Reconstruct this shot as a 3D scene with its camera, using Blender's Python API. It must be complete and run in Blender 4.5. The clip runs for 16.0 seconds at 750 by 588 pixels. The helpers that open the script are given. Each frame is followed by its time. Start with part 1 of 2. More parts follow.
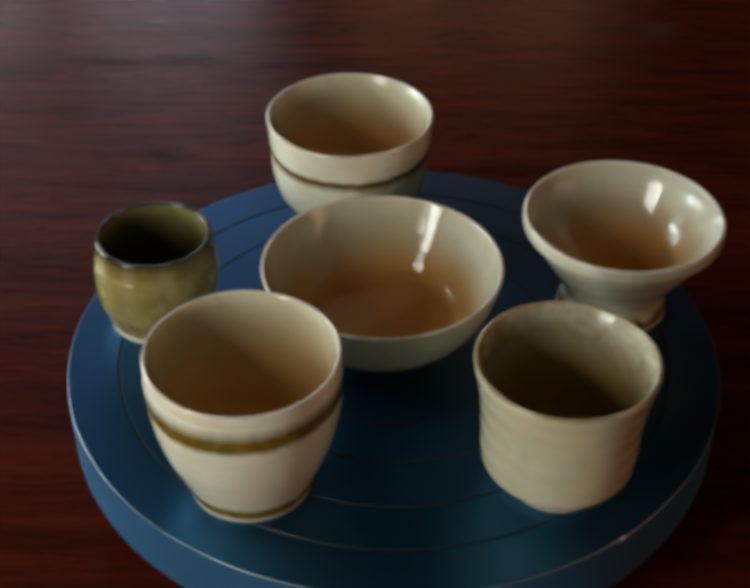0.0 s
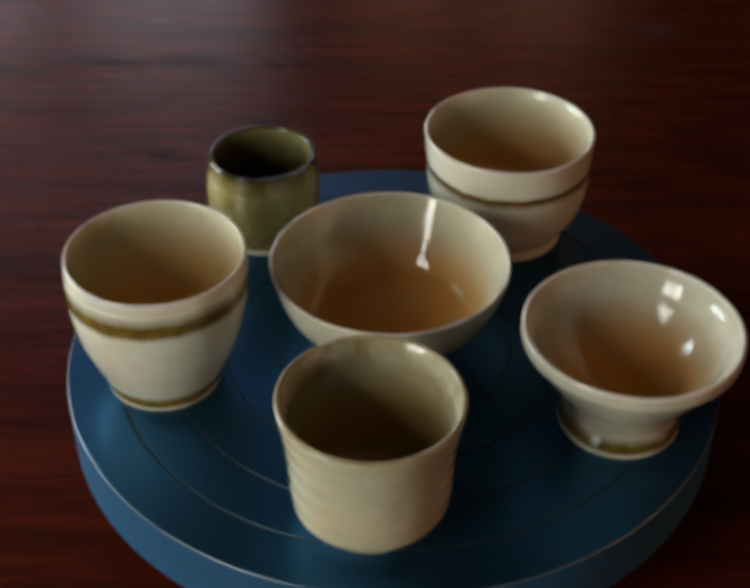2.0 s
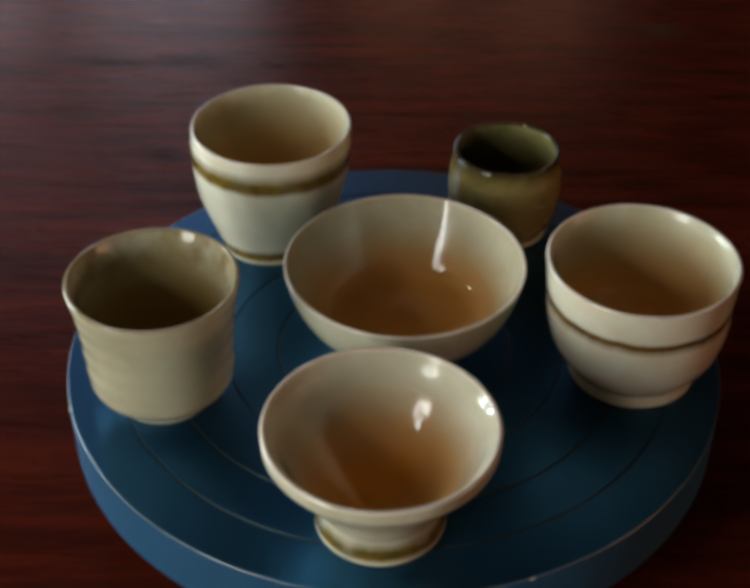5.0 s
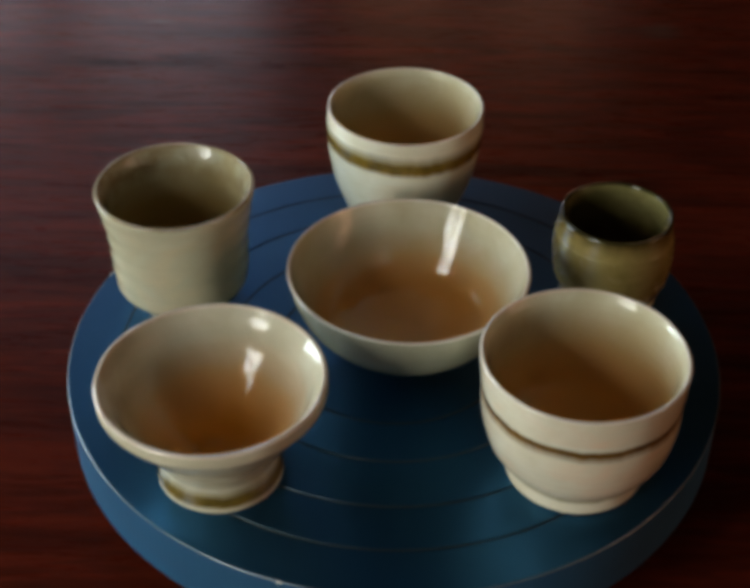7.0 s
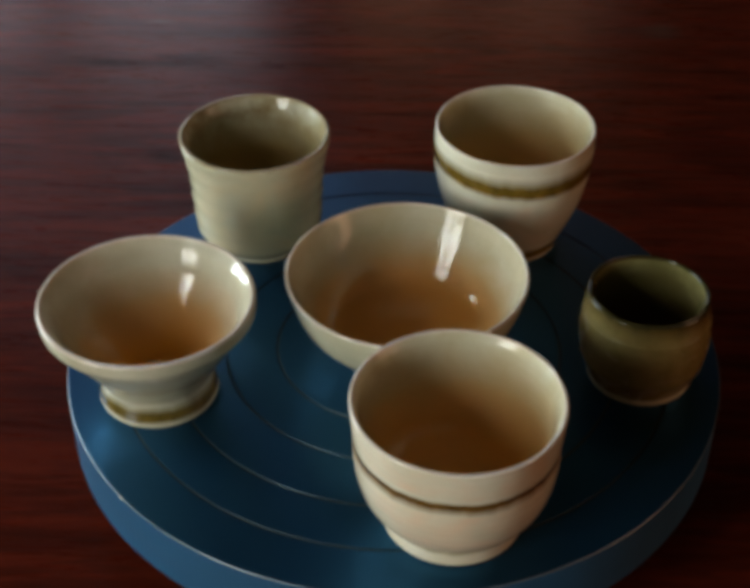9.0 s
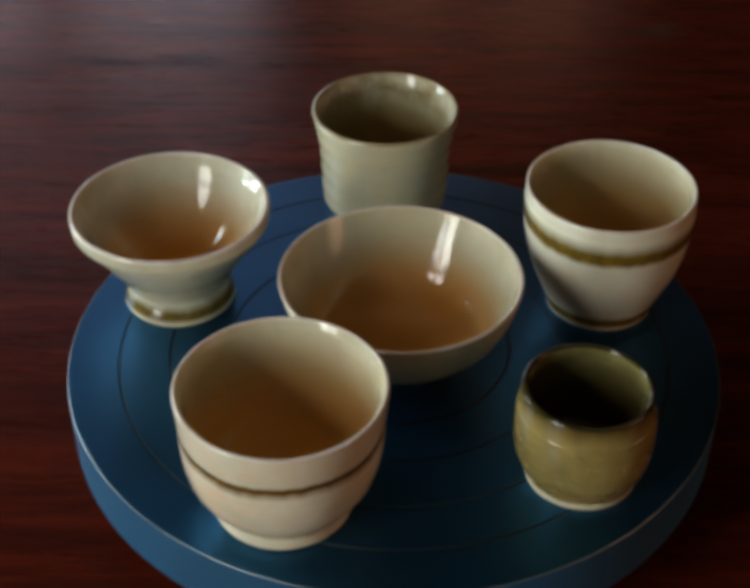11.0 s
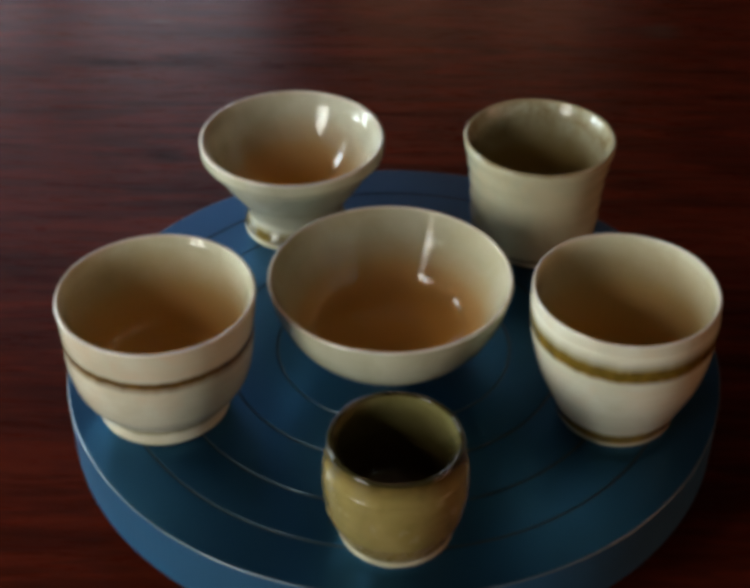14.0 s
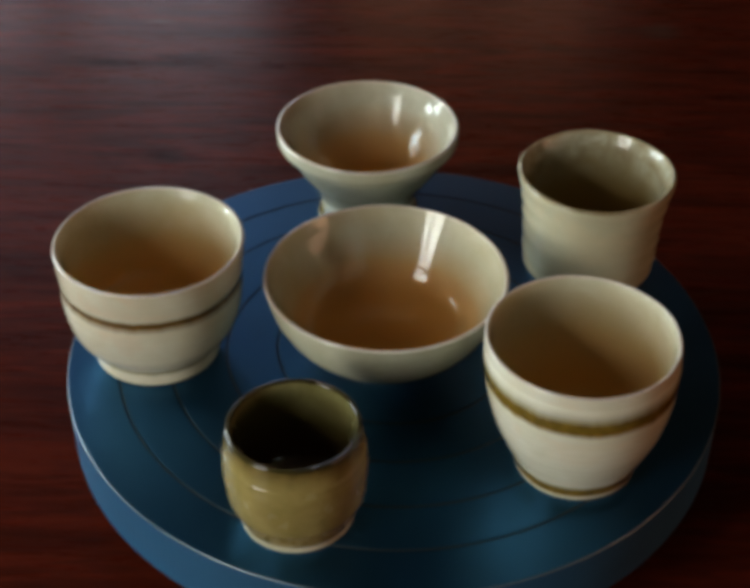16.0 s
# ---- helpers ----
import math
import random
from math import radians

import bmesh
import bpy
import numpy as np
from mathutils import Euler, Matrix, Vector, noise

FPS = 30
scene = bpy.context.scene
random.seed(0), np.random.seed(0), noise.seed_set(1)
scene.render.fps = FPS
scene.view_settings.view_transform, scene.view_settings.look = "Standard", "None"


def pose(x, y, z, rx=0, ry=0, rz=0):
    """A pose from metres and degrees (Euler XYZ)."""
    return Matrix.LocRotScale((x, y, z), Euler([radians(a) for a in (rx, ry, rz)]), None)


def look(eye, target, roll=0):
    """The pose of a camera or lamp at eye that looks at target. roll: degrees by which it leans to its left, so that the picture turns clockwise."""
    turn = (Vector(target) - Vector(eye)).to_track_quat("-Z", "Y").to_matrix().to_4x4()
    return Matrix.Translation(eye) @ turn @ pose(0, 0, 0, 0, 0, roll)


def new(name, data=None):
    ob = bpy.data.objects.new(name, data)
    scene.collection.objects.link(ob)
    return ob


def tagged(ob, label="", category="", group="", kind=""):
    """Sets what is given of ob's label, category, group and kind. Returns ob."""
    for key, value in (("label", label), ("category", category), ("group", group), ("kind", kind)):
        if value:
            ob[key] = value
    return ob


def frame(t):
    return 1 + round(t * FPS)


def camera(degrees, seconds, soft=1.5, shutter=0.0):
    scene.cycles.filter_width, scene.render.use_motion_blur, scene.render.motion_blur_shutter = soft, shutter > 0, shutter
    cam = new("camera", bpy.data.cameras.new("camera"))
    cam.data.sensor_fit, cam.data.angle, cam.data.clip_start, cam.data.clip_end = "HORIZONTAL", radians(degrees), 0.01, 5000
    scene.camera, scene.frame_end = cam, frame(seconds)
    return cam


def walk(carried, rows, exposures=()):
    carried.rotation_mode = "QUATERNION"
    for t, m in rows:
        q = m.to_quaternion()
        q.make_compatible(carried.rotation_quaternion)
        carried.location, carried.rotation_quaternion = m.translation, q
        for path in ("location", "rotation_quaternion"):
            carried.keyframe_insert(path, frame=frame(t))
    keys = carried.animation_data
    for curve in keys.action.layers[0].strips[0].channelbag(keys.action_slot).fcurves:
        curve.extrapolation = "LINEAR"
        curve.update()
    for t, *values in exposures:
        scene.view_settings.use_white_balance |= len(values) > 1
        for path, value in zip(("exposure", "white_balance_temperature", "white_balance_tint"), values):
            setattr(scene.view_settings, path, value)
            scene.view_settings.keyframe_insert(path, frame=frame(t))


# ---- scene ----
# ---- camera ----
TOP = 0.804          # height of the turntable's upper face over the floor
TABLE = 0.750        # height of the table top
cam = camera(30.62, 16.0, soft=5.2)
EYE = Vector((0.0, -0.4916, TOP + 0.4113))
AIM = EYE + Vector((-0.01784 * math.cos(0.66046), math.cos(0.66046), -math.sin(0.66046)))
VIEW = look(EYE, AIM, 0.33)
walk(cam, [(0.0, VIEW), (16.0, VIEW)])

# ---- world and light ----
world = bpy.data.worlds.new("sky")
scene.world = world
world.use_nodes = True
wn = world.node_tree.nodes
sky = wn.new("ShaderNodeTexSky")
sky.sky_type, sky.sun_disc = "NISHITA", False
sky.sun_elevation, sky.sun_rotation = radians(35), radians(120)
world.node_tree.links.new(sky.outputs[0], wn["Background"].inputs[0])
wn["Background"].inputs[1].default_value = 0.05

# inner faces of the room
X0, X1, Y0, Y1, ZC, WALL = -0.85, 2.4, -2.4, 1.25, 2.7, 0.12
# openings: wall, from, to, sill, head, lamp power, lamp colour
OPENINGS = [
    ("west", -1.24, -0.60, 0.79, 1.66, 22.0, (0.98, 1.0, 0.91)),
    ("west", 0.07, 0.60, 0.75, 1.38, 13.2, (0.82, 0.98, 1.0)),
    ("north", -0.83, -0.15, 0.93, 1.33, 2.8, (0.84, 0.82, 0.96)),
    ("north", -0.83, -0.15, 1.38, 1.80, 1.1, (0.48, 0.72, 1.0)),
    # unseen opening, added so that the varnish reflects a warm patch
    ("north", -0.12, 0.32, 0.93, 1.26, 0.65, (1.0, 0.44, 0.22)),
    # unseen opening, added as warm fill in place of bounced light
    ("east", -1.60, -0.20, 0.76, 1.36, 9.0, (1.0, 0.47, 0.23)),
]


def window_and_fill_lamp(wall, a, b, lo, hi, power, tint):
    data = bpy.data.lights.new("window_light", "AREA")
    data.shape, data.size, data.size_y = "RECTANGLE", b - a - 0.08, hi - lo - 0.08
    data.energy, data.color = power, tint
    ob = new("window_light", data)
    mid, zc = (a + b) / 2, (lo + hi) / 2
    if wall == "west":
        ob.matrix_basis = look((X0 - WALL + 0.02, mid, zc), (X1, mid, zc))
    elif wall == "east":
        ob.matrix_basis = look((X1 + WALL - 0.02, mid, zc), (X0, mid, zc))
    elif wall == "south":
        ob.matrix_basis = look((mid, Y0 - WALL + 0.02, zc), (mid, Y1, zc))
    else:
        ob.matrix_basis = look((mid, Y1 + WALL - 0.02, zc), (mid, Y0, zc))


for row in OPENINGS:
    window_and_fill_lamp(*row)



# ---- materials ----
def material(name, rough=0.5, coat=0.0, coat_rough=0.05, ior=1.5, metal=0.0):
    m = bpy.data.materials.new(name)
    m.use_nodes = True
    b = m.node_tree.nodes["Principled BSDF"]
    b.inputs["Roughness"].default_value = rough
    b.inputs["IOR"].default_value = ior
    b.inputs["Metallic"].default_value = metal
    b.inputs["Coat Weight"].default_value = coat
    b.inputs["Coat Roughness"].default_value = coat_rough
    return m, b


def node(m, kind, **values):
    n = m.node_tree.nodes.new(kind)
    for key, value in values.items():
        n.inputs[key].default_value = value
    return n


def link(m, a, b):
    m.node_tree.links.new(a, b)


def coords(m, scale=(1, 1, 1), turn=(0, 0, 0)):
    tc = m.node_tree.nodes.new("ShaderNodeTexCoord")
    mp = node(m, "ShaderNodeMapping", Scale=scale, Rotation=turn)
    link(m, tc.outputs["Object"], mp.inputs[0])
    return mp.outputs[0]


def noise_tex(m, vec, scale, detail=4.0, rough=0.55, distort=0.0):
    n = node(m, "ShaderNodeTexNoise", Scale=scale, Detail=detail, Roughness=rough, Distortion=distort)
    link(m, vec, n.inputs["Vector"])
    return n.outputs["Fac"]


def ramp(m, fac, stops):
    r = m.node_tree.nodes.new("ShaderNodeValToRGB")
    e = r.color_ramp.elements
    while len(e) < len(stops):
        e.new(0.5)
    for el, (p, c) in zip(e, stops):
        el.position, el.color = p, (*c, 1)
    link(m, fac, r.inputs[0])
    return r.outputs[0]


def mix(m, a, b, fac, how="MIX"):
    n = m.node_tree.nodes.new("ShaderNodeMix")
    n.data_type, n.blend_type = "RGBA", how
    for sock, v in ((n.inputs[6], a), (n.inputs[7], b), (n.inputs[0], fac)):
        if isinstance(v, (int, float)):
            sock.default_value = v
        elif isinstance(v, tuple):
            sock.default_value = (*v, 1)
        else:
            link(m, v, sock)
    return n.outputs[2]


def bump(m, b, height, strength, dist, socket="Normal"):
    n = node(m, "ShaderNodeBump", Strength=strength, Distance=dist)
    link(m, height, n.inputs["Height"])
    link(m, n.outputs[0], b.inputs[socket])


def height_of(m):
    """The height above the foot, in metres, in the object's own space."""
    tc = m.node_tree.nodes.new("ShaderNodeTexCoord")
    s = m.node_tree.nodes.new("ShaderNodeSeparateXYZ")
    link(m, tc.outputs["Object"], s.inputs[0])
    return s.outputs[2]


def span(m, value, lo, hi):
    n = node(m, "ShaderNodeMapRange", **{"From Min": lo, "From Max": hi})
    link(m, value, n.inputs[0])
    return n.outputs[0]


def add(m, a, b, scale):
    n = m.node_tree.nodes.new("ShaderNodeMath")
    n.operation = "MULTIPLY_ADD"
    link(m, b, n.inputs[0])
    n.inputs[1].default_value = scale
    link(m, a, n.inputs[2])
    return n.outputs[0]


def glaze(name, light, dark, rough=0.12, floor_tone=None, low=0.0, high=0.02, ridge=0.25, stain=False, blush=None):
    """A fired stoneware glaze: mottled between two tones; floor_tone is the tone low inside, amber where it gathers
    thick.
    """
    m, b = material(name, rough, 0.10 if floor_tone else 0.35, 0.04)
    v = coords(m)
    cloud = noise_tex(m, v, 55, 5, 0.6, 0.6)
    col = mix(m, light, dark, ramp(m, cloud, [(0.34, (0, 0, 0)), (0.68, (1, 1, 1))]))
    drift = noise_tex(m, v, 24, 3, 0.5, 0.4)
    col = mix(m, col, tuple(0.92 * c for c in dark), ramp(m, drift, [(0.50, (0, 0, 0)), (0.70, (0.55, 0.55, 0.55))]))
    turned = noise_tex(m, coords(m, (6, 6, 420)), 1.0, 3, 0.6)
    col = mix(m, col, dark, ramp(m, turned, [(0.5, (0, 0, 0)), (0.75, (0.45, 0.45, 0.45))]))
    if blush:
        warm = noise_tex(m, v, 34, 4, 0.55, 0.8)
        col = mix(m, col, blush, ramp(m, warm, [(0.46, (0, 0, 0)), (0.70, (0.75, 0.75, 0.75))]))
    if floor_tone:
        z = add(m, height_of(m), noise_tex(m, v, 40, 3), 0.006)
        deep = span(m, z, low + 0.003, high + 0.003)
        mid = (0.50 * (dark[0] + floor_tone[0]), 0.515 * (dark[1] + floor_tone[1]), 0.50 * (dark[2] + floor_tone[2]))
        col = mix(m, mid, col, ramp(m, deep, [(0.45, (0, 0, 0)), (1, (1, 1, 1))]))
        col = mix(m, floor_tone, col, ramp(m, deep, [(0, (0, 0, 0)), (0.6, (1, 1, 1))]))
    if stain:
        near = ramp(m, span(m, height_of(m), 0.042, 0.058), [(0, (0, 0, 0)), (1, (0.95, 0.95, 0.95))])
        patch = ramp(m, noise_tex(m, v, 75, 4, 0.6, 0.5), [(0.40, (0, 0, 0)), (0.72, (1, 1, 1))])
        col = mix(m, col, (0.22, 0.14, 0.05), mix(m, near, patch, 1.0, "MULTIPLY"))
    link(m, col, b.inputs["Base Color"])
    r = ramp(m, noise_tex(m, v, 120, 3), [(0.3, (rough * 0.7,) * 3), (0.75, (rough * 1.6,) * 3)])
    link(m, r, b.inputs["Roughness"])
    # throwing lines, and the slow waviness of a thick glaze that breaks up its reflections
    wavy = add(m, noise_tex(m, v, 70, 3, 0.5, 0.3), turned, ridge)
    bump(m, b, wavy, 0.5, 0.0007)
    bump(m, b, wavy, 0.5, 0.0007, "Coat Normal")
    return m


def banded(name, ground, band, lo, hi, soft_lo, soft_hi, tilt=(0.0, 0.0)):
    """Iron-brown brushed band fading into the ground glaze above and below."""
    m, b = material(name, 0.2, 0.3, 0.08)
    v = coords(m)
    place = m.node_tree.nodes.new("ShaderNodeSeparateXYZ")
    link(m, coords(m), place.inputs[0])
    z = add(m, add(m, height_of(m), place.outputs[0], -tilt[0]), place.outputs[1], -tilt[1])
    z = add(m, z, noise_tex(m, coords(m, (60, 60, 20)), 1.0, 4), 0.0016)
    z = add(m, z, noise_tex(m, coords(m, (14, 14, 4)), 1.0, 2), 0.002)
    runs = ramp(m, noise_tex(m, coords(m, (170, 170, 12)), 1.0, 3), [(0.45, (0, 0, 0)), (0.75, (1, 1, 1))])
    z = add(m, z, runs, 0.0009)
    lo, hi = lo + 0.0018, hi + 0.0018
    k = ramp(m, span(m, z, lo - soft_lo, hi + soft_hi), [(0.0, (0, 0, 0)), (2 * soft_lo / (hi - lo + soft_lo + soft_hi), (1, 1, 1)),
             (1 - 2 * soft_hi / (hi - lo + soft_lo + soft_hi), (1, 1, 1)), (1.0, (0, 0, 0))])
    edge = ramp(m, span(m, z, lo, hi), [(0.0, (1, 1, 1)), (0.35, (0, 0, 0))])
    tone = mix(m, band, (1.5 * band[0], 1.2 * band[1], band[2]), edge)
    tone = mix(m, tone, tuple(0.5 * c for c in band), ramp(m, noise_tex(m, v, 160, 4), [(0.35, (0, 0, 0)), (0.7, (1, 1, 1))]))
    base = mix(m, ground[0], ground[1], ramp(m, noise_tex(m, v, 55, 5, 0.6, 0.6), [(0.34, (0, 0, 0)), (0.68, (1, 1, 1))]))
    link(m, mix(m, base, tone, k), b.inputs["Base Color"])
    bump(m, b, noise_tex(m, v, 300, 3), 0.1, 0.0004)
    return m


CREAM = ((0.78, 0.75, 0.62), (0.71, 0.67, 0.51))
ROSY = ((0.76, 0.71, 0.57), (0.68, 0.61, 0.45))
SAGE = ((0.58, 0.545, 0.39), (0.51, 0.465, 0.31))
OLIVE = (0.22, 0.14, 0.02)
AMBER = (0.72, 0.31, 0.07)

m_cream = glaze("cream_glaze", *CREAM, blush=(0.80, 0.65, 0.47))
m_cream_in = glaze("cream_glaze_inside", (0.68, 0.645, 0.49), (0.57, 0.505, 0.32), floor_tone=(0.68, 0.35, 0.085), low=0.02, high=0.066)
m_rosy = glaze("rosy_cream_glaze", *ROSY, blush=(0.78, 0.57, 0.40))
m_rosy_in = glaze("rosy_glaze_inside", (0.68, 0.645, 0.49), (0.57, 0.505, 0.32), floor_tone=(0.72, 0.34, 0.075), low=0.016, high=0.058)
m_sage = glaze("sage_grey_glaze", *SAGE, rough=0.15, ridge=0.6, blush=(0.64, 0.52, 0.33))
m_sage_in = glaze("sage_glaze_inside", (0.56, 0.53, 0.40), (0.40, 0.33, 0.18), floor_tone=(0.36, 0.20, 0.045), low=0.018, high=0.060, stain=True)
m_bowl = glaze("pale_celadon_glaze", (0.62, 0.60, 0.45), (0.52, 0.49, 0.34))
m_bowl_in = glaze("celadon_glaze_inside", (0.65, 0.60, 0.45), (0.56, 0.49, 0.31), rough=0.07, floor_tone=AMBER, low=0.009, high=0.034)
m_flare = glaze("flared_bowl_glaze", (0.66, 0.63, 0.49), (0.56, 0.52, 0.37))
m_flare_in = glaze("flared_bowl_glaze_inside", (0.69, 0.645, 0.51), (0.60, 0.54, 0.39), rough=0.07, floor_tone=(0.80, 0.31, 0.035), low=0.014, high=0.043)
m_green = glaze("olive_green_glaze", (0.37, 0.285, 0.105), (0.23, 0.175, 0.052), rough=0.2, ridge=0.3)
m_green_low = glaze("brown_olive_glaze", (0.36, 0.255, 0.09), (0.22, 0.155, 0.045), rough=0.25, ridge=0.3)
# turns near black from the upper wall down to the cup's floor
m_green_in = glaze("dark_olive_glaze_inside", (0.24, 0.21, 0.09), (0.14, 0.12, 0.04), rough=0.14, floor_tone=(0.05, 0.025, 0.008), low=0.01, high=0.045)
m_rim_pale = glaze("pale_rim_glaze", (0.82, 0.74, 0.65), (0.70, 0.57, 0.44), rough=0.1)
m_rim_brown = glaze("brown_mottled_rim_glaze", (0.50, 0.42, 0.28), (0.30, 0.21, 0.10), rough=0.12)
m_green_rim = glaze("brown_black_rim_glaze", (0.05, 0.04, 0.012), (0.025, 0.018, 0.006), rough=0.12)
m_green_band = banded("dark_rim_glaze", ((0.37, 0.285, 0.105), (0.23, 0.175, 0.052)), (0.10, 0.075, 0.02), 0.0430, 0.0600, 0.0040, 0.001)
m_foot = glaze("pale_foot_glaze", (0.70, 0.66, 0.50), (0.60, 0.54, 0.36), rough=0.35)
m_clay = glaze("bare_fired_clay", (0.50, 0.40, 0.26), (0.40, 0.30, 0.18), rough=0.75)
m_band_tall = banded("wide_olive_band", CREAM, OLIVE, 0.0495, 0.0583, 0.0014, 0.003, (0.034, -0.012))
m_band_wide = banded("thin_olive_band", ROSY, (0.17, 0.083, 0.011), 0.0416, 0.0461, 0.0018, 0.0008)
# olive line: gathered glaze, with the foot groove's shade put into the colour
m_foot_line = banded("greenish_foot_glaze_and_shade", ROSY, (0.31, 0.27, 0.12), 0.0066, 0.0094, 0.0014, 0.0020)
m_band_tall_foot = banded("foot_olive_band", CREAM, OLIVE, 0.0026, 0.0086, 0.0008, 0.0020)
m_band_flare = banded("flared_bowl_foot_band", ((0.66, 0.63, 0.49), (0.56, 0.52, 0.37)), (0.17, 0.115, 0.02), 0.0032, 0.0092, 0.0012, 0.002)


def blue_metal(name, metal, tone=(0.050, 0.19, 0.42)):
    m, b = material(name, 0.42, 0.0, 0.2, 1.5, metal)
    v = coords(m)
    base = mix(m, tone, tuple(0.82 * c for c in tone), ramp(m, noise_tex(m, v, 14, 5), [(0.3, (0, 0, 0)), (0.7, (1, 1, 1))]))
    wear = ramp(m, noise_tex(m, v, 260, 6, 0.7), [(0.74, (0, 0, 0)), (0.90, (0.3, 0.3, 0.3))])
    link(m, mix(m, base, (0.07, 0.16, 0.28), wear), b.inputs["Base Color"])
    r = ramp(m, noise_tex(m, v, 22, 5), [(0.3, (0.35,) * 3), (0.7, (0.42,) * 3)])
    link(m, r, b.inputs["Roughness"])
    bump(m, b, noise_tex(m, v, 700, 3), 0.06, 0.0003)
    return m


m_blue = blue_metal("blue_satin_metal", 0.90, (0.022, 0.104, 0.222))
m_blue_side = blue_metal("blue_satin_paint", 0.1, (0.029, 0.112, 0.225))
m_bare, _b = material("worn_pale_edge", 0.36, metal=0.5)
_b.inputs["Base Color"].default_value = (0.20, 0.24, 0.28, 1)
m_lip, _b = material("turned_groove_metal", 0.38, metal=0.8)
_b.inputs["Base Color"].default_value = (0.085, 0.12, 0.14, 1)
m_groove, _b = material("dark_turned_groove", 0.6)
_b.inputs["Base Color"].default_value = (0.006, 0.010, 0.016, 1)
m_iron, _b = material("dark_cast_iron", 0.6, metal=0.3)
_b.inputs["Base Color"].default_value = (0.03, 0.03, 0.035, 1)
m_chip, _b = material("chipped_plaster_speck", 0.8)
_b.inputs["Base Color"].default_value = (0.5, 0.5, 0.48, 1)


def mahogany():
    m, b = material("varnished_mahogany", 0.34, 0.0, 0.2)
    lie = (0, 0, radians(-1.5))
    wavy = noise_tex(m, coords(m, (2.0, 17.0, 17.0), lie), 4.0, 6, 0.62, 1.4)
    fine = noise_tex(m, coords(m, (20.0, 215.0, 215.0), lie), 1.0, 5, 0.68, 1.8)
    col = ramp(m, wavy, [(0.30, (0.034, 0.0048, 0.002)), (0.46, (0.062, 0.0078, 0.0026)), (0.58, (0.098, 0.0115, 0.0040)), (0.78, (0.135, 0.019, 0.006))])
    col = mix(m, col, (0.020, 0.004, 0.003), ramp(m, fine, [(0.46, (0, 0, 0)), (0.72, (0.42, 0.42, 0.42))]))
    flame = noise_tex(m, coords(m, (2.6, 44.0, 44.0), lie), 2.0, 7, 0.68, 0.9)
    col = mix(m, col, (0.007, 0.004, 0.004), ramp(m, flame, [(0.50, (0, 0, 0)), (0.74, (0.55, 0.55, 0.55))]))
    ruddy = noise_tex(m, coords(m, (5.0, 60.0, 60.0), lie), 1.5, 4, 0.6, 0.5)
    col = mix(m, col, (0.12, 0.010, 0.006), ramp(m, ruddy, [(0.56, (0, 0, 0)), (0.75, (0.28, 0.28, 0.28))]))
    shine = ramp(m, flame, [(0.48, (0.076, 0.076, 0.076)), (0.70, (0.042, 0.042, 0.042))])
    for (x, y), size, tone, much in (((0.192, 0.429), (0.012, 0.010), (0.10, 0.06, 0.045), 0.45), ((-0.177, 0.433), (0.009, 0.0025), (0.16, 0.14, 0.14), 0.5),
                                     ((-0.149, 0.247), (0.012, 0.008), (0.012, 0.007, 0.006), 0.8), ((-0.205, 0.369), (0.045, 0.006), (0.008, 0.005, 0.005), 0.9),
                                     ((-0.145, 0.372), (0.020, 0.007), (0.008, 0.005, 0.005), 0.8), ((-0.245, 0.300), (0.060, 0.004), (0.008, 0.005, 0.005), 0.7),
                                     ((-0.262, 0.352), (0.030, 0.007), (0.008, 0.005, 0.005), 0.8), ((-0.080, 0.368), (0.040, 0.003), (0.010, 0.005, 0.005), 0.6),
                                     ((-0.180, 0.312), (0.050, 0.003), (0.010, 0.005, 0.005), 0.6)):
        tc = m.node_tree.nodes.new("ShaderNodeTexCoord")
        mp = node(m, "ShaderNodeMapping", Location=(-x / size[0], -y / size[1], 0), Scale=(1 / size[0], 1 / size[1], 0))
        link(m, tc.outputs["Object"], mp.inputs[0])
        far = m.node_tree.nodes.new("ShaderNodeVectorMath")
        far.operation = "LENGTH"
        link(m, mp.outputs[0], far.inputs[0])
        rough_edge = add(m, far.outputs["Value"], noise_tex(m, coords(m, (40, 160, 1)), 1.0, 4), 1.4)
        spot = ramp(m, span(m, rough_edge, 0.6, 2.3), [(0, (much,) * 3), (1, (0, 0, 0))])
        col = mix(m, col, tone, spot)
        if tone[0] < 0.05:
            shine = mix(m, shine, (0.02, 0.02, 0.02), spot)
    link(m, col, b.inputs["Base Color"])
    link(m, shine, b.inputs["Specular IOR Level"])
    r = ramp(m, fine, [(0.3, (0.25,) * 3), (0.7, (0.32,) * 3)])
    link(m, r, b.inputs["Roughness"])
    bump(m, b, fine, 0.05, 0.0005)
    return m


m_wood = mahogany()


def plaster(name, tone):
    m, b = material(name, 0.85)
    v = coords(m)
    link(m, mix(m, tone, tuple(c * 0.85 for c in tone), noise_tex(m, v, 3, 6)), b.inputs["Base Color"])
    bump(m, b, noise_tex(m, v, 60, 4), 0.2, 0.002)
    return m


m_wall = plaster("wall_wood_panelling", (0.08, 0.042, 0.018))
m_ceiling = plaster("ceiling_plaster", (0.22, 0.17, 0.12))
m_floor = plaster("floor_boards", (0.14, 0.07, 0.04))
m_paint = plaster("window_paint", (0.75, 0.75, 0.72))


# ---- mesh helpers ----
def part(name, bm, mat, parent=None, label="", smooth=True):
    me = bpy.data.meshes.new(name)
    bmesh.ops.recalc_face_normals(bm, faces=bm.faces)
    bm.to_mesh(me)
    bm.free()
    me.materials.append(mat)
    if smooth:
        me.shade_smooth()
    ob = new(name, me)
    ob.parent = parent
    if label:
        tagged(ob, label)
    return ob


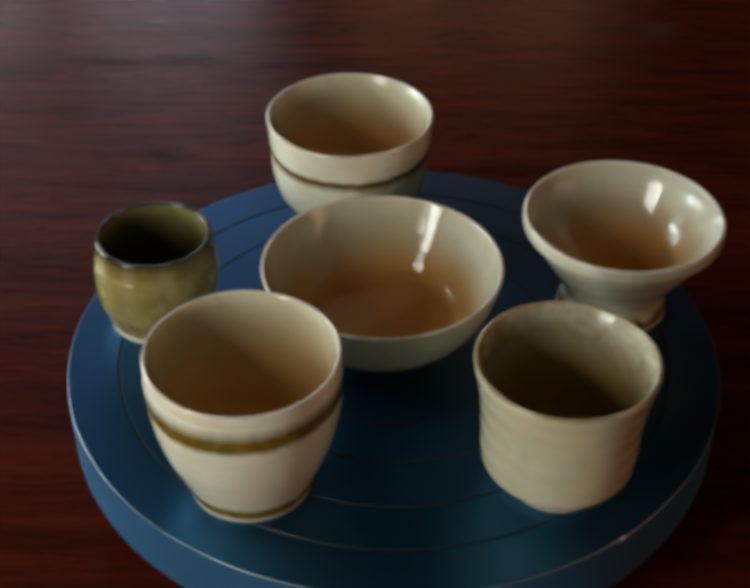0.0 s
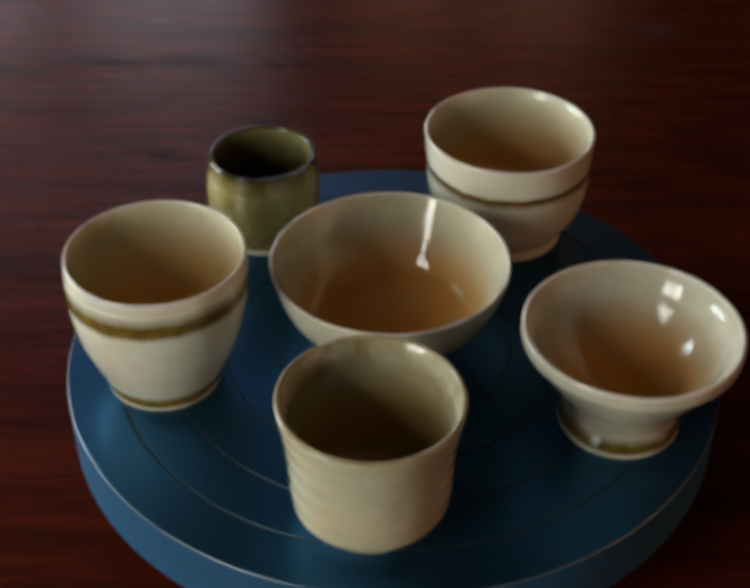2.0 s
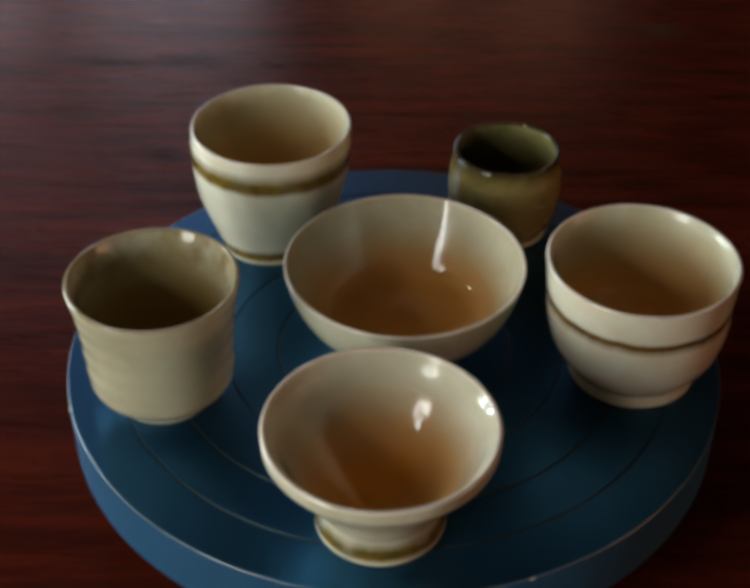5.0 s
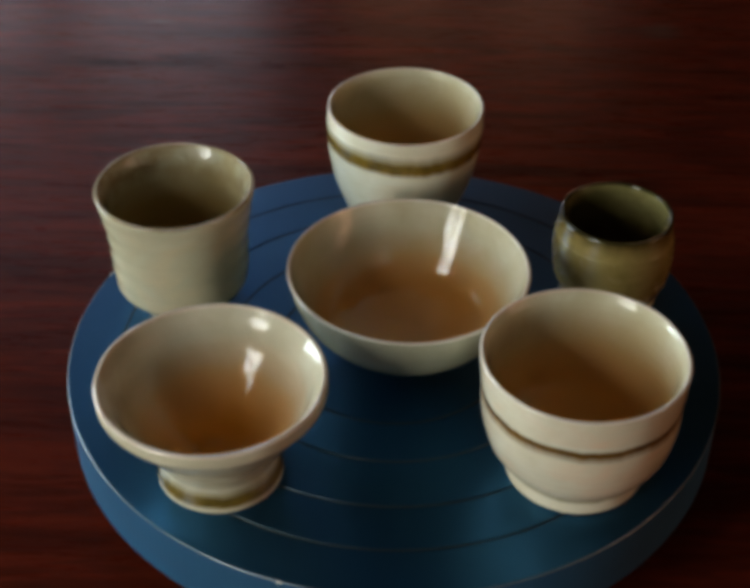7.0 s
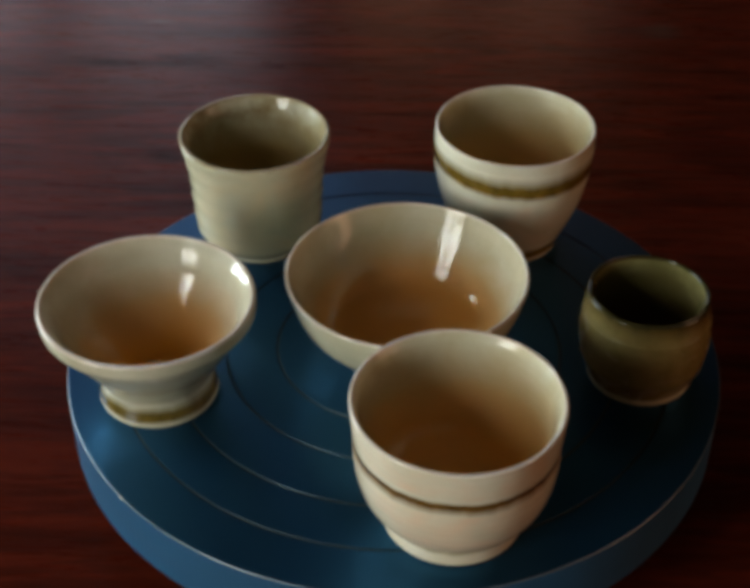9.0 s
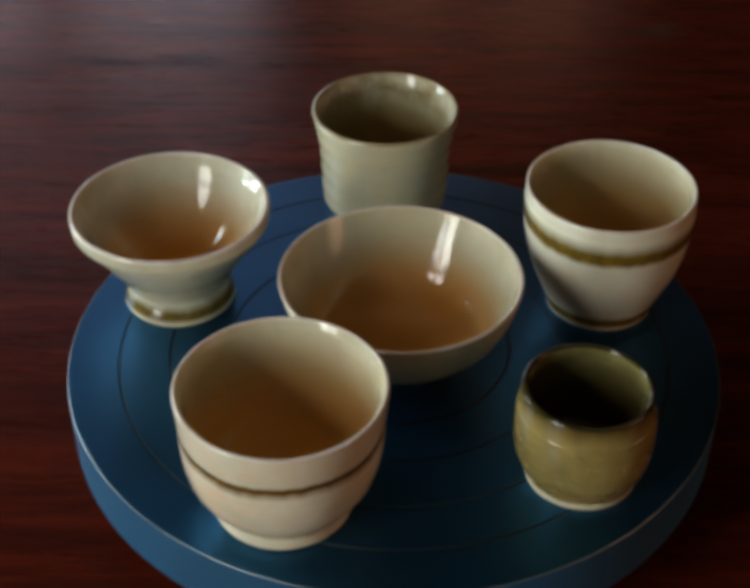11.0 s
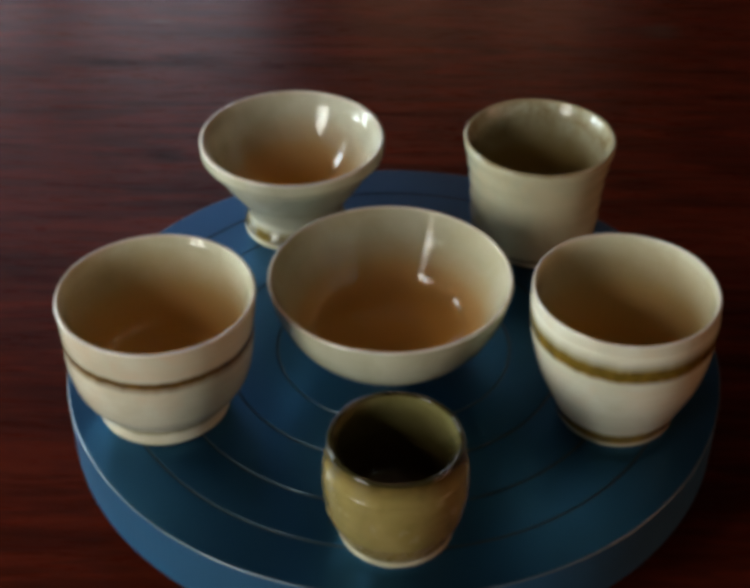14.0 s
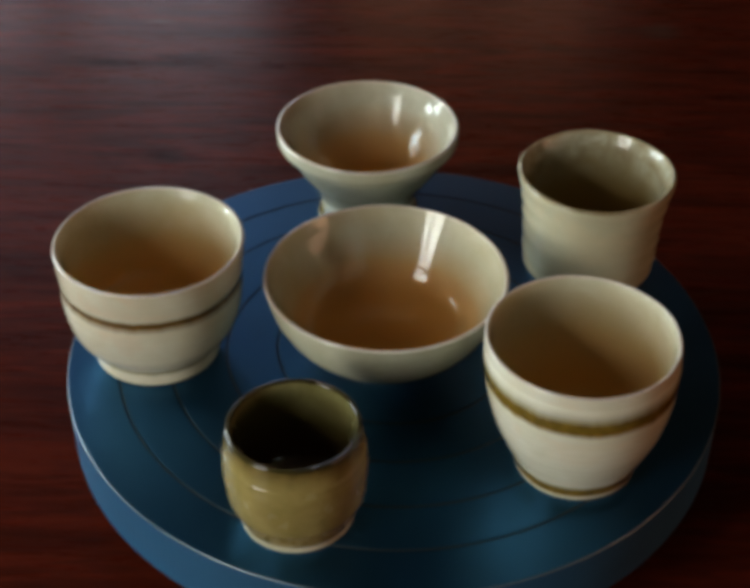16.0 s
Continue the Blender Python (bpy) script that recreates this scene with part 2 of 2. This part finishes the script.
def box(name, x0, x1, y0, y1, z0, z1, mat, parent=None, bevel=0.0):
    bm = bmesh.new()
    bmesh.ops.create_cube(bm, size=1.0)
    for v in bm.verts:
        v.co = Vector((x0 if v.co.x < 0 else x1, y0 if v.co.y < 0 else y1, z0 if v.co.z < 0 else z1))
    if bevel:
        bmesh.ops.bevel(bm, geom=bm.edges[:], offset=bevel, segments=3, affect="EDGES")
    return part(name, bm, mat, parent, smooth=False)


def smooth_line(points, step=0.0008):
    """A Catmull-Rom line through (r, z) points, in even small steps."""
    p = [Vector(q) for q in points]
    p = [2 * p[0] - p[1]] + p + [2 * p[-1] - p[-2]]
    out = []
    for i in range(1, len(p) - 2):
        a, b, c, d = p[i - 1:i + 3]
        n = max(2, int((c - b).length / step))
        for k in range(n):
            t = k / n
            out.append(0.5 * (2 * b + (c - a) * t + (2 * a - 5 * b + 4 * c - d) * t * t + (3 * b - a - 3 * c + d) * t ** 3))
    out.append(p[-2])
    return out


def lathe(line, wobble=0.0, seed=0, rings=0.0, ring_size=0.004, sides=112, lean=(0, 0), top=0.06):
    """Turns a line of (r, z) round the z axis, with a hand-thrown unevenness."""
    bm = bmesh.new()
    rows = []
    for r, z in line:
        if r < 1e-5:
            rows.append([bm.verts.new((lean[0] * z / top, lean[1] * z / top, z))])
            continue
        row = []
        for k in range(sides):
            a = math.tau * k / sides
            d = noise.noise(Vector((1.3 * math.cos(a) + seed * 7.1, 1.3 * math.sin(a), z * 25)))
            rr = r + wobble * d * min(1, r / 0.02)
            rr += rings * math.sin((z + 0.0006 * math.sin(a + seed)) * math.tau / ring_size) * min(1.0, z / 0.012)
            zz = z + wobble * 1.2 * z / top * noise.noise(Vector((math.cos(a) + 31, math.sin(a) + seed * 3.3, 2)))
            row.append(bm.verts.new((rr * math.cos(a) + lean[0] * z / top, rr * math.sin(a) + lean[1] * z / top, zz)))
        rows.append(row)
    for p, q in zip(rows, rows[1:]):
        for k in range(sides):
            j = (k + 1) % sides
            if len(p) == 1 and len(q) == 1:
                continue
            if len(p) == 1:
                bm.faces.new((p[0], q[k], q[j]))
            elif len(q) == 1:
                bm.faces.new((p[k], p[j], q[0]))
            else:
                bm.faces.new((p[k], p[j], q[j], q[k]))
    return bm


def cut(line, z0, z1):
    """The stretch of a rising line between two heights, with exact ends."""
    out = []
    for a, b in zip(line, line[1:]):
        for z in (z0, z1):
            if a.y < z <= b.y:
                out.append(a.lerp(b, (z - a.y) / (b.y - a.y)))
        if z0 < b.y < z1:
            out.append(b)
    if line[0].y >= z0:
        out.insert(0, line[0])
    out.sort(key=lambda q: q.y)
    return out


def vessel(name, outer, inner, sections, m_in, m_under, label, category, **how):
    """outer: (r, z) in mm from foot to rim; inner: from the middle of the floor to the rim; sections: (part, z from, z to, material)."""
    ob = new(name)
    line = smooth_line([(r / 1000, z / 1000) for r, z in outer])
    for pname, z0, z1, mat, plabel in sections:
        part(pname, lathe(cut(line, z0 / 1000, z1 / 1000), **how), mat, ob, plabel)
    r_in, r_out = inner[-1][0] / 1000, outer[-1][0] / 1000
    zr = outer[-1][1] / 1000
    lip = [Vector(((r_in + r_out) / 2 + (r_out - r_in) / 2 * math.cos(k * math.pi / 8), zr + (r_out - r_in) * 0.45 * math.sin(k * math.pi / 8))) for k in range(9)]
    hollow = smooth_line([(r / 1000, z / 1000) for r, z in inner])
    part("rim", lathe(lip, **how), how_rim(name), ob)
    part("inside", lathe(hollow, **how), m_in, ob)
    foot = [Vector((outer[0][0] / 1000, 0)), Vector((outer[0][0] / 1000 - 0.004, 0.0)), Vector((outer[0][0] / 1000 - 0.006, 0.002)), Vector((0, 0.002))]
    part("underside", lathe(foot, **how), m_under, ob)
    return tagged(ob, label, category, "stoneware vessels on the turntable")


RIMS = {}


def how_rim(name):
    return RIMS[name]


# ---- the room ----
def wall(name, axis, at, a0, a1, out):
    """A wall with its openings; axis is the one that it runs along, out the side on which its thickness lies."""
    holes = {}
    for o in OPENINGS:
        if o[0] == name:
            holes.setdefault((o[1], o[2]), []).append((o[3], o[4]))
    ob = new("wall_" + name)
    tagged(ob, "plain brown wood-toned room wall", "wall", kind="structure")

    def piece(p0, p1, z0, z1):
        lo, hi = sorted((at, at + out * WALL))
        if axis == "y":
            box("wall_section", lo, hi, p0, p1, z0, z1, m_wall, ob)
        else:
            box("wall_section", p0, p1, lo, hi, z0, z1, m_wall, ob)
    last = a0
    for (p0, p1), stack in sorted(holes.items()):
        piece(last, p0, 0, ZC)
        foot = 0
        for z0, z1 in sorted(stack):
            piece(p0, p1, foot, z0)
            foot = z1
        piece(p0, p1, foot, ZC)
        last = p1
    piece(last, a1, 0, ZC)


wall("west", "y", X0, Y0 - WALL, Y1 + WALL, -1)
wall("east", "y", X1, Y0 - WALL, Y1 + WALL, 1)
wall("south", "x", Y0, X0, X1, -1)
wall("north", "x", Y1, X0, X1, 1)
tagged(box("floor", X0 - WALL, X1 + WALL, Y0 - WALL, Y1 + WALL, -0.1, 0.0, m_floor), "dark wooden room floor", "floor", kind="structure")
tagged(box("ceiling", X0 - WALL, X1 + WALL, Y0 - WALL, Y1 + WALL, ZC, ZC + 0.1, m_ceiling), "plain cream plaster ceiling", "ceiling", kind="structure")


def window(number, wall_name, a, b, lo, hi):
    ob = new("window_%d" % number)
    tagged(ob, "unseen white-painted window with crossed glazing bars", "window", kind="structure")
    at = {"west": X0 - 0.06, "south": Y0 - 0.06, "north": Y1 + 0.06, "east": X1 + 0.06}[wall_name]
    t = 0.03

    def bar(p0, p1, z0, z1):
        if wall_name in ("west", "east"):
            box("window_bar", at - t, at + t, p0, p1, z0, z1, m_paint, ob, 0.004)
        else:
            box("window_bar", p0, p1, at - t, at + t, z0, z1, m_paint, ob, 0.004)
    w = 0.05
    bar(a, a + w, lo, hi)
    bar(b - w, b, lo, hi)
    bar(a + w, b - w, lo, lo + w)
    bar(a + w, b - w, hi - w, hi)
    mid, zc = (a + b) / 2, lo + (hi - lo) * 0.66
    bar(mid - 0.025, mid + 0.025, lo + w, hi - w)
    bar(a + w, mid - 0.025, zc - 0.02, zc + 0.02)
    bar(mid + 0.025, b - w, zc - 0.02, zc + 0.02)


# the last two frame the added warm openings
for i, o in enumerate(OPENINGS):
    window(i + 1, *o[:5])


# ---- the table ----
def table():
    ob = new("table")
    tagged(ob, "dark red varnished mahogany table with streaky horizontal grain", "table")
    box("tabletop", -0.78, 0.95, -0.62, 0.98, TABLE - 0.035, TABLE, m_wood, ob, 0.004)
    for x in (-0.70, 0.87):
        for y in (-0.54, 0.90):
            box("leg", x - 0.035, x + 0.035, y - 0.035, y + 0.035, 0.0, TABLE - 0.036, m_wood, ob, 0.004)
    return ob


table()


# ---- the turntable ----
def channel(r0, z0, r1, z1, rough, seed, sides=420):
    """One sloping wall of a groove, its outer edge uneven."""
    bm = bmesh.new()
    rows = []
    for k in range(sides):
        a = math.tau * k / sides
        d = noise.noise(Vector((14 * math.cos(a) + seed, 14 * math.sin(a), seed))) + 0.6 * noise.noise(Vector((50 * math.cos(a), 50 * math.sin(a) + seed, 3)))
        r = r1 + rough * d
        rows.append((bm.verts.new((r0 * math.cos(a), r0 * math.sin(a), z0)), bm.verts.new((r * math.cos(a), r * math.sin(a), z1))))
    for k in range(sides):
        p, q = rows[k], rows[(k + 1) % sides]
        bm.faces.new((p[0], p[1], q[1], q[0]))
    return bm


GROOVES = (0.0540, 0.0775, 0.1035, 0.1268)


def turntable():
    ob = new("turntable")
    tagged(ob, "round blue satin-painted metal potter's turntable with turned grooves", "turntable")
    prof = [Vector((0, 0))]
    for g in GROOVES:
        prof += [Vector((g - 0.0005, 0)), Vector((g - 0.00048, -0.0010)), Vector((g + 0.00058, -0.0010)), Vector((g + 0.0006, 0))]
    prof += [Vector((0.1496, 0))]
    part("plate", lathe(prof, sides=192), m_blue, ob, smooth=False)
    part("worn_edge", lathe([Vector((0.1496, 0)), Vector((0.1499, -0.0001)), Vector((0.1500, -0.0004))], sides=192), m_bare, ob, "thin bright worn edge")
    part("side_band", lathe([Vector((0.1500, -0.0004)), Vector((0.1500, -0.0275)), Vector((0.1490, -0.0290)), Vector((0.1450, -0.0290)), Vector((0.1450, -0.0060)), Vector((0.03, -0.0060))], sides=192), m_blue_side, ob, smooth=False)
    for g in GROOVES:
        part("groove_wall", channel(g - 0.00055, 0.00003, g - 0.00025, -0.0006, 0.00008, g * 900), m_lip, ob, "turned wall of the groove")
        part("groove", channel(g - 0.00025, -0.0006, g + 0.00085, 0.00003, 0.00045, g * 500), m_groove, ob, "dark dirt-filled groove")
    for turn, size in ((308.4, 0.0016), (41.5, 0.0012)):
        bm = bmesh.new()
        bmesh.ops.create_icosphere(bm, subdivisions=2, radius=size)
        for v in bm.verts:
            v.co *= 1 + 0.3 * noise.noise(v.co * 900)
            v.co = Vector((v.co.x * 0.35, v.co.y * 1.3, v.co.z * 0.8))
        bm.transform(Matrix.Rotation(radians(turn), 4, "Z") @ Matrix.Translation((0.1498, 0, -0.0008)))
        part("chip", bm, m_chip, ob, "pale chip in the paint of the edge")
    part("pedestal", lathe([Vector((0.0, -0.0061)), Vector((0.03, -0.0061)), Vector((0.03, -0.040)), Vector((0.085, -0.046)), Vector((0.088, TABLE - TOP + 0.0005)), Vector((0, TABLE - TOP + 0.0005))], sides=96), m_iron, ob, "dark iron pedestal", smooth=False)
    return ob


disc = turntable()


# ---- the vessels ----
RIMS.update(tall_banded_cup=m_rim_pale, small_green_cup=m_green_rim, wide_banded_cup=m_rim_pale, flared_footed_bowl=m_rim_pale, plain_cup=m_rim_brown, shallow_bowl=m_rim_pale)

tall_cup = vessel(
    "tall_banded_cup",
    [(25.2, 0), (25.8, 1.5), (26.2, 4), (26.6, 6.5), (28.6, 11), (32.0, 19), (35.2, 28), (37.4, 38), (38.6, 47), (39.2, 56), (39.1, 62), (38.9, 67.0)],
    [(0, 6), (12, 7.2), (21.5, 11), (27, 18), (31, 28), (34, 40), (35.8, 52), (36.3, 60), (36.6, 64.6), (37.3, 67.0)],
    [("foot_ring", 0, 2.4, m_foot, "pale foot ring"), ("foot_band", 2.4, 11, m_band_tall_foot, "olive-brown band at the foot"),
     ("body", 11, 44, m_cream, ""), ("glaze_band", 44, 62, m_band_tall, "olive-brown brushed band"), ("shoulder", 62, 67.1, m_cream, "")],
    m_cream_in, m_clay, "cream glazed tall stoneware cup with a wide olive-brown band", "cup", wobble=0.0003, seed=1, rings=0.00004, lean=(-0.0006, 0.0021), top=0.067)

green_cup = vessel(
    "small_green_cup",
    [(22.8, 0), (23.4, 1.2), (23.2, 3.2), (24.2, 5), (25.6, 9), (27.0, 12.8), (27.6, 13.5), (28.4, 19), (28.9, 25.5), (28.8, 31), (28.0, 37), (27.0, 42.5), (26.5, 46.7)],
    [(0, 5), (14, 5.6), (20.5, 9), (23.6, 16), (24.6, 24), (24.4, 34), (24.0, 42), (24.3, 46.7)],
    [("foot_ring", 0, 3.2, m_foot, "pale foot ring"), ("lower_body", 3.2, 13.2, m_green_low, "browner glaze below a turned line"), ("body", 13.2, 37, m_green, ""), ("dark_rim_band", 37, 46.8, m_green_band, "brown-black glaze running down from the rim")],
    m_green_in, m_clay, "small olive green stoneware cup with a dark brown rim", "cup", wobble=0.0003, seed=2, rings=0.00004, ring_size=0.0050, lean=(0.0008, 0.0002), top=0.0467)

wide_cup = vessel(
    "wide_banded_cup",
    [(27.6, 0), (28.6, 1.0), (28.4, 4), (28.2, 7.0), (29.6, 9), (33.0, 13), (37.2, 20), (39.6, 29), (40.4, 36), (40.5, 41), (40.0, 44), (40.7, 47), (41.2, 52), (41.8, 61.0)],
    [(0, 6.8), (14, 8.0), (25.5, 11.8), (32, 17), (35.2, 25), (36.6, 36), (37.2, 47), (37.7, 53.5), (38.5, 58), (39.9, 61.0)],
    [("foot_ring", 0, 2.0, m_foot, "pale foot ring"), ("foot_line", 2.0, 13, m_foot_line, "greenish glaze and groove shade coloured in above the foot"), ("body", 13, 39.5, m_rosy, ""), ("glaze_band", 39.5, 48.5, m_band_wide, "thin olive-brown incised band"), ("shoulder", 48.5, 61.1, m_rosy, "")],
    m_rosy_in, m_clay, "rosy cream stoneware cup with a thin olive-brown band", "cup", wobble=0.0003, seed=3, rings=0.00004, lean=(-0.0003, -0.0012), top=0.061)

flared_bowl = vessel(
    "flared_footed_bowl",
    [(25.6, 0), (26.3, 1.2), (26.2, 3.4), (25.6, 6), (24.4, 9), (24.2, 12), (25.8, 16), (29.2, 22), (34.2, 29), (39.2, 37), (41.9, 41.8), (42.2, 43.4), (43.6, 44.2), (45.5, 45.3), (46.4, 47.2), (46.4, 51.7)],
    [(0, 12.5), (10, 13.2), (18, 17.3), (25.5, 23.8), (31.6, 30.6), (36.0, 37.2), (38.7, 43.4), (41.0, 48.2), (43.9, 51.7)],
    [("foot_ring", 0, 3.0, m_foot, "pale foot ring"), ("foot_band", 3.0, 12, m_band_flare, "olive-brown band round the foot"), ("body", 12, 51.8, m_flare, "")],
    m_flare_in, m_clay, "cream glazed flared bowl on a banded foot", "bowl", wobble=0.0003, seed=4, lean=(0.0010, 0.0004), top=0.0517)

plain_cup = vessel(
    "plain_cup",
    [(21.6, 0), (22.6, 1.5), (23.2, 3.4), (26.4, 6.2), (30.2, 10.6), (31.7, 15), (32.2, 22), (32.6, 32), (33.3, 42), (34.7, 52), (36.1, 59), (36.7, 63.2)],
    [(0, 6), (14, 6.6), (22, 10), (27, 16), (29.4, 26), (30.2, 38), (31.2, 48), (32.1, 55.5), (33.2, 60.2), (34.6, 63.2)],
    [("foot", 0, 4.0, m_foot, "pale turned foot"), ("body", 4.0, 63.3, m_sage, "")],
    m_sage_in, m_clay, "plain sandy grey-green stoneware cup with an uneven rim", "cup", wobble=0.0004, seed=5, rings=0.00014, ring_size=0.0098)

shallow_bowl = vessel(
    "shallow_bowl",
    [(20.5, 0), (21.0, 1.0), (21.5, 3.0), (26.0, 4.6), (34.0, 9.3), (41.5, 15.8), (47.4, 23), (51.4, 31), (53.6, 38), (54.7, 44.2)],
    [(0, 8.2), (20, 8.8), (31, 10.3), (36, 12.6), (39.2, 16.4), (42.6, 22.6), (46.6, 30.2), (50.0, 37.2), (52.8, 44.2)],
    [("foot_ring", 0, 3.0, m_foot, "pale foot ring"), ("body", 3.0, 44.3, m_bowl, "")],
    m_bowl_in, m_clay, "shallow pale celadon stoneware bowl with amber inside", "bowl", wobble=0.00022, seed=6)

# places on the turntable at the start, in metres from its axis
PLACES = {
    "tall_banded_cup": (tall_cup, -0.0582, -0.0887), "small_green_cup": (green_cup, -0.1115, 0.0187), "wide_banded_cup": (wide_cup, -0.0236, 0.1067),
    "flared_footed_bowl": (flared_bowl, 0.1047, 0.0333), "plain_cup": (plain_cup, 0.0684, -0.0835), "shallow_bowl": (shallow_bowl, -0.0056, 0.0029),
}

# ---- what moves ----
# the turntable's turn in degrees, time by time
TURN = [(0.0, 0.0), (0.5, -10.82), (1.0, -21.02), (1.5, -31.74), (2.0, -43.69), (2.5, -54.62), (3.0, -67.22), (3.5, -79.43), (4.0, -90.51),
        (6.5, -138.38), (7.0, -148.08), (7.5, -157.05), (8.0, -164.83), (8.5, -172.72), (9.0, -179.31), (11.3, -221.6), (11.5, -224.24), (12.0, -231.6),
        (12.5, -238.47), (13.0, -244.36), (13.5, -252.43), (14.0, -259.47), (14.5, -266.08), (15.0, -271.81), (15.5, -276.42), (16.0, -280.02)]


def turned(t):
    """The turn at t, on a smooth line through the rows."""
    n = len(TURN)
    i = max(k for k in range(n - 1) if TURN[k][0] <= t + 1e-9)
    (t0, a0), (t1, a1) = TURN[i], TURN[i + 1]

    def slope(k):
        lo, hi = max(k - 1, 0), min(k + 1, n - 1)
        return (TURN[hi][1] - TURN[lo][1]) / (TURN[hi][0] - TURN[lo][0])
    h = t1 - t0
    s = (t - t0) / h
    return (a0 * (2 * s ** 3 - 3 * s ** 2 + 1) + slope(i) * h * (s ** 3 - 2 * s ** 2 + s) + a1 * (3 * s ** 2 - 2 * s ** 3) + slope(i + 1) * h * (s ** 3 - s ** 2))


def motions():
    steps = [k * 0.25 for k in range(65)]
    walk(disc, [(t, pose(0, 0, TOP, 0, 0, turned(t))) for t in steps])
    for ob, x, y in PLACES.values():
        rows = []
        for t in steps:
            a = radians(turned(t))
            rows.append((t, pose(x * math.cos(a) - y * math.sin(a), x * math.sin(a) + y * math.cos(a), TOP + 0.0002, 0, 0, turned(t))))
        walk(ob, rows)


motions()
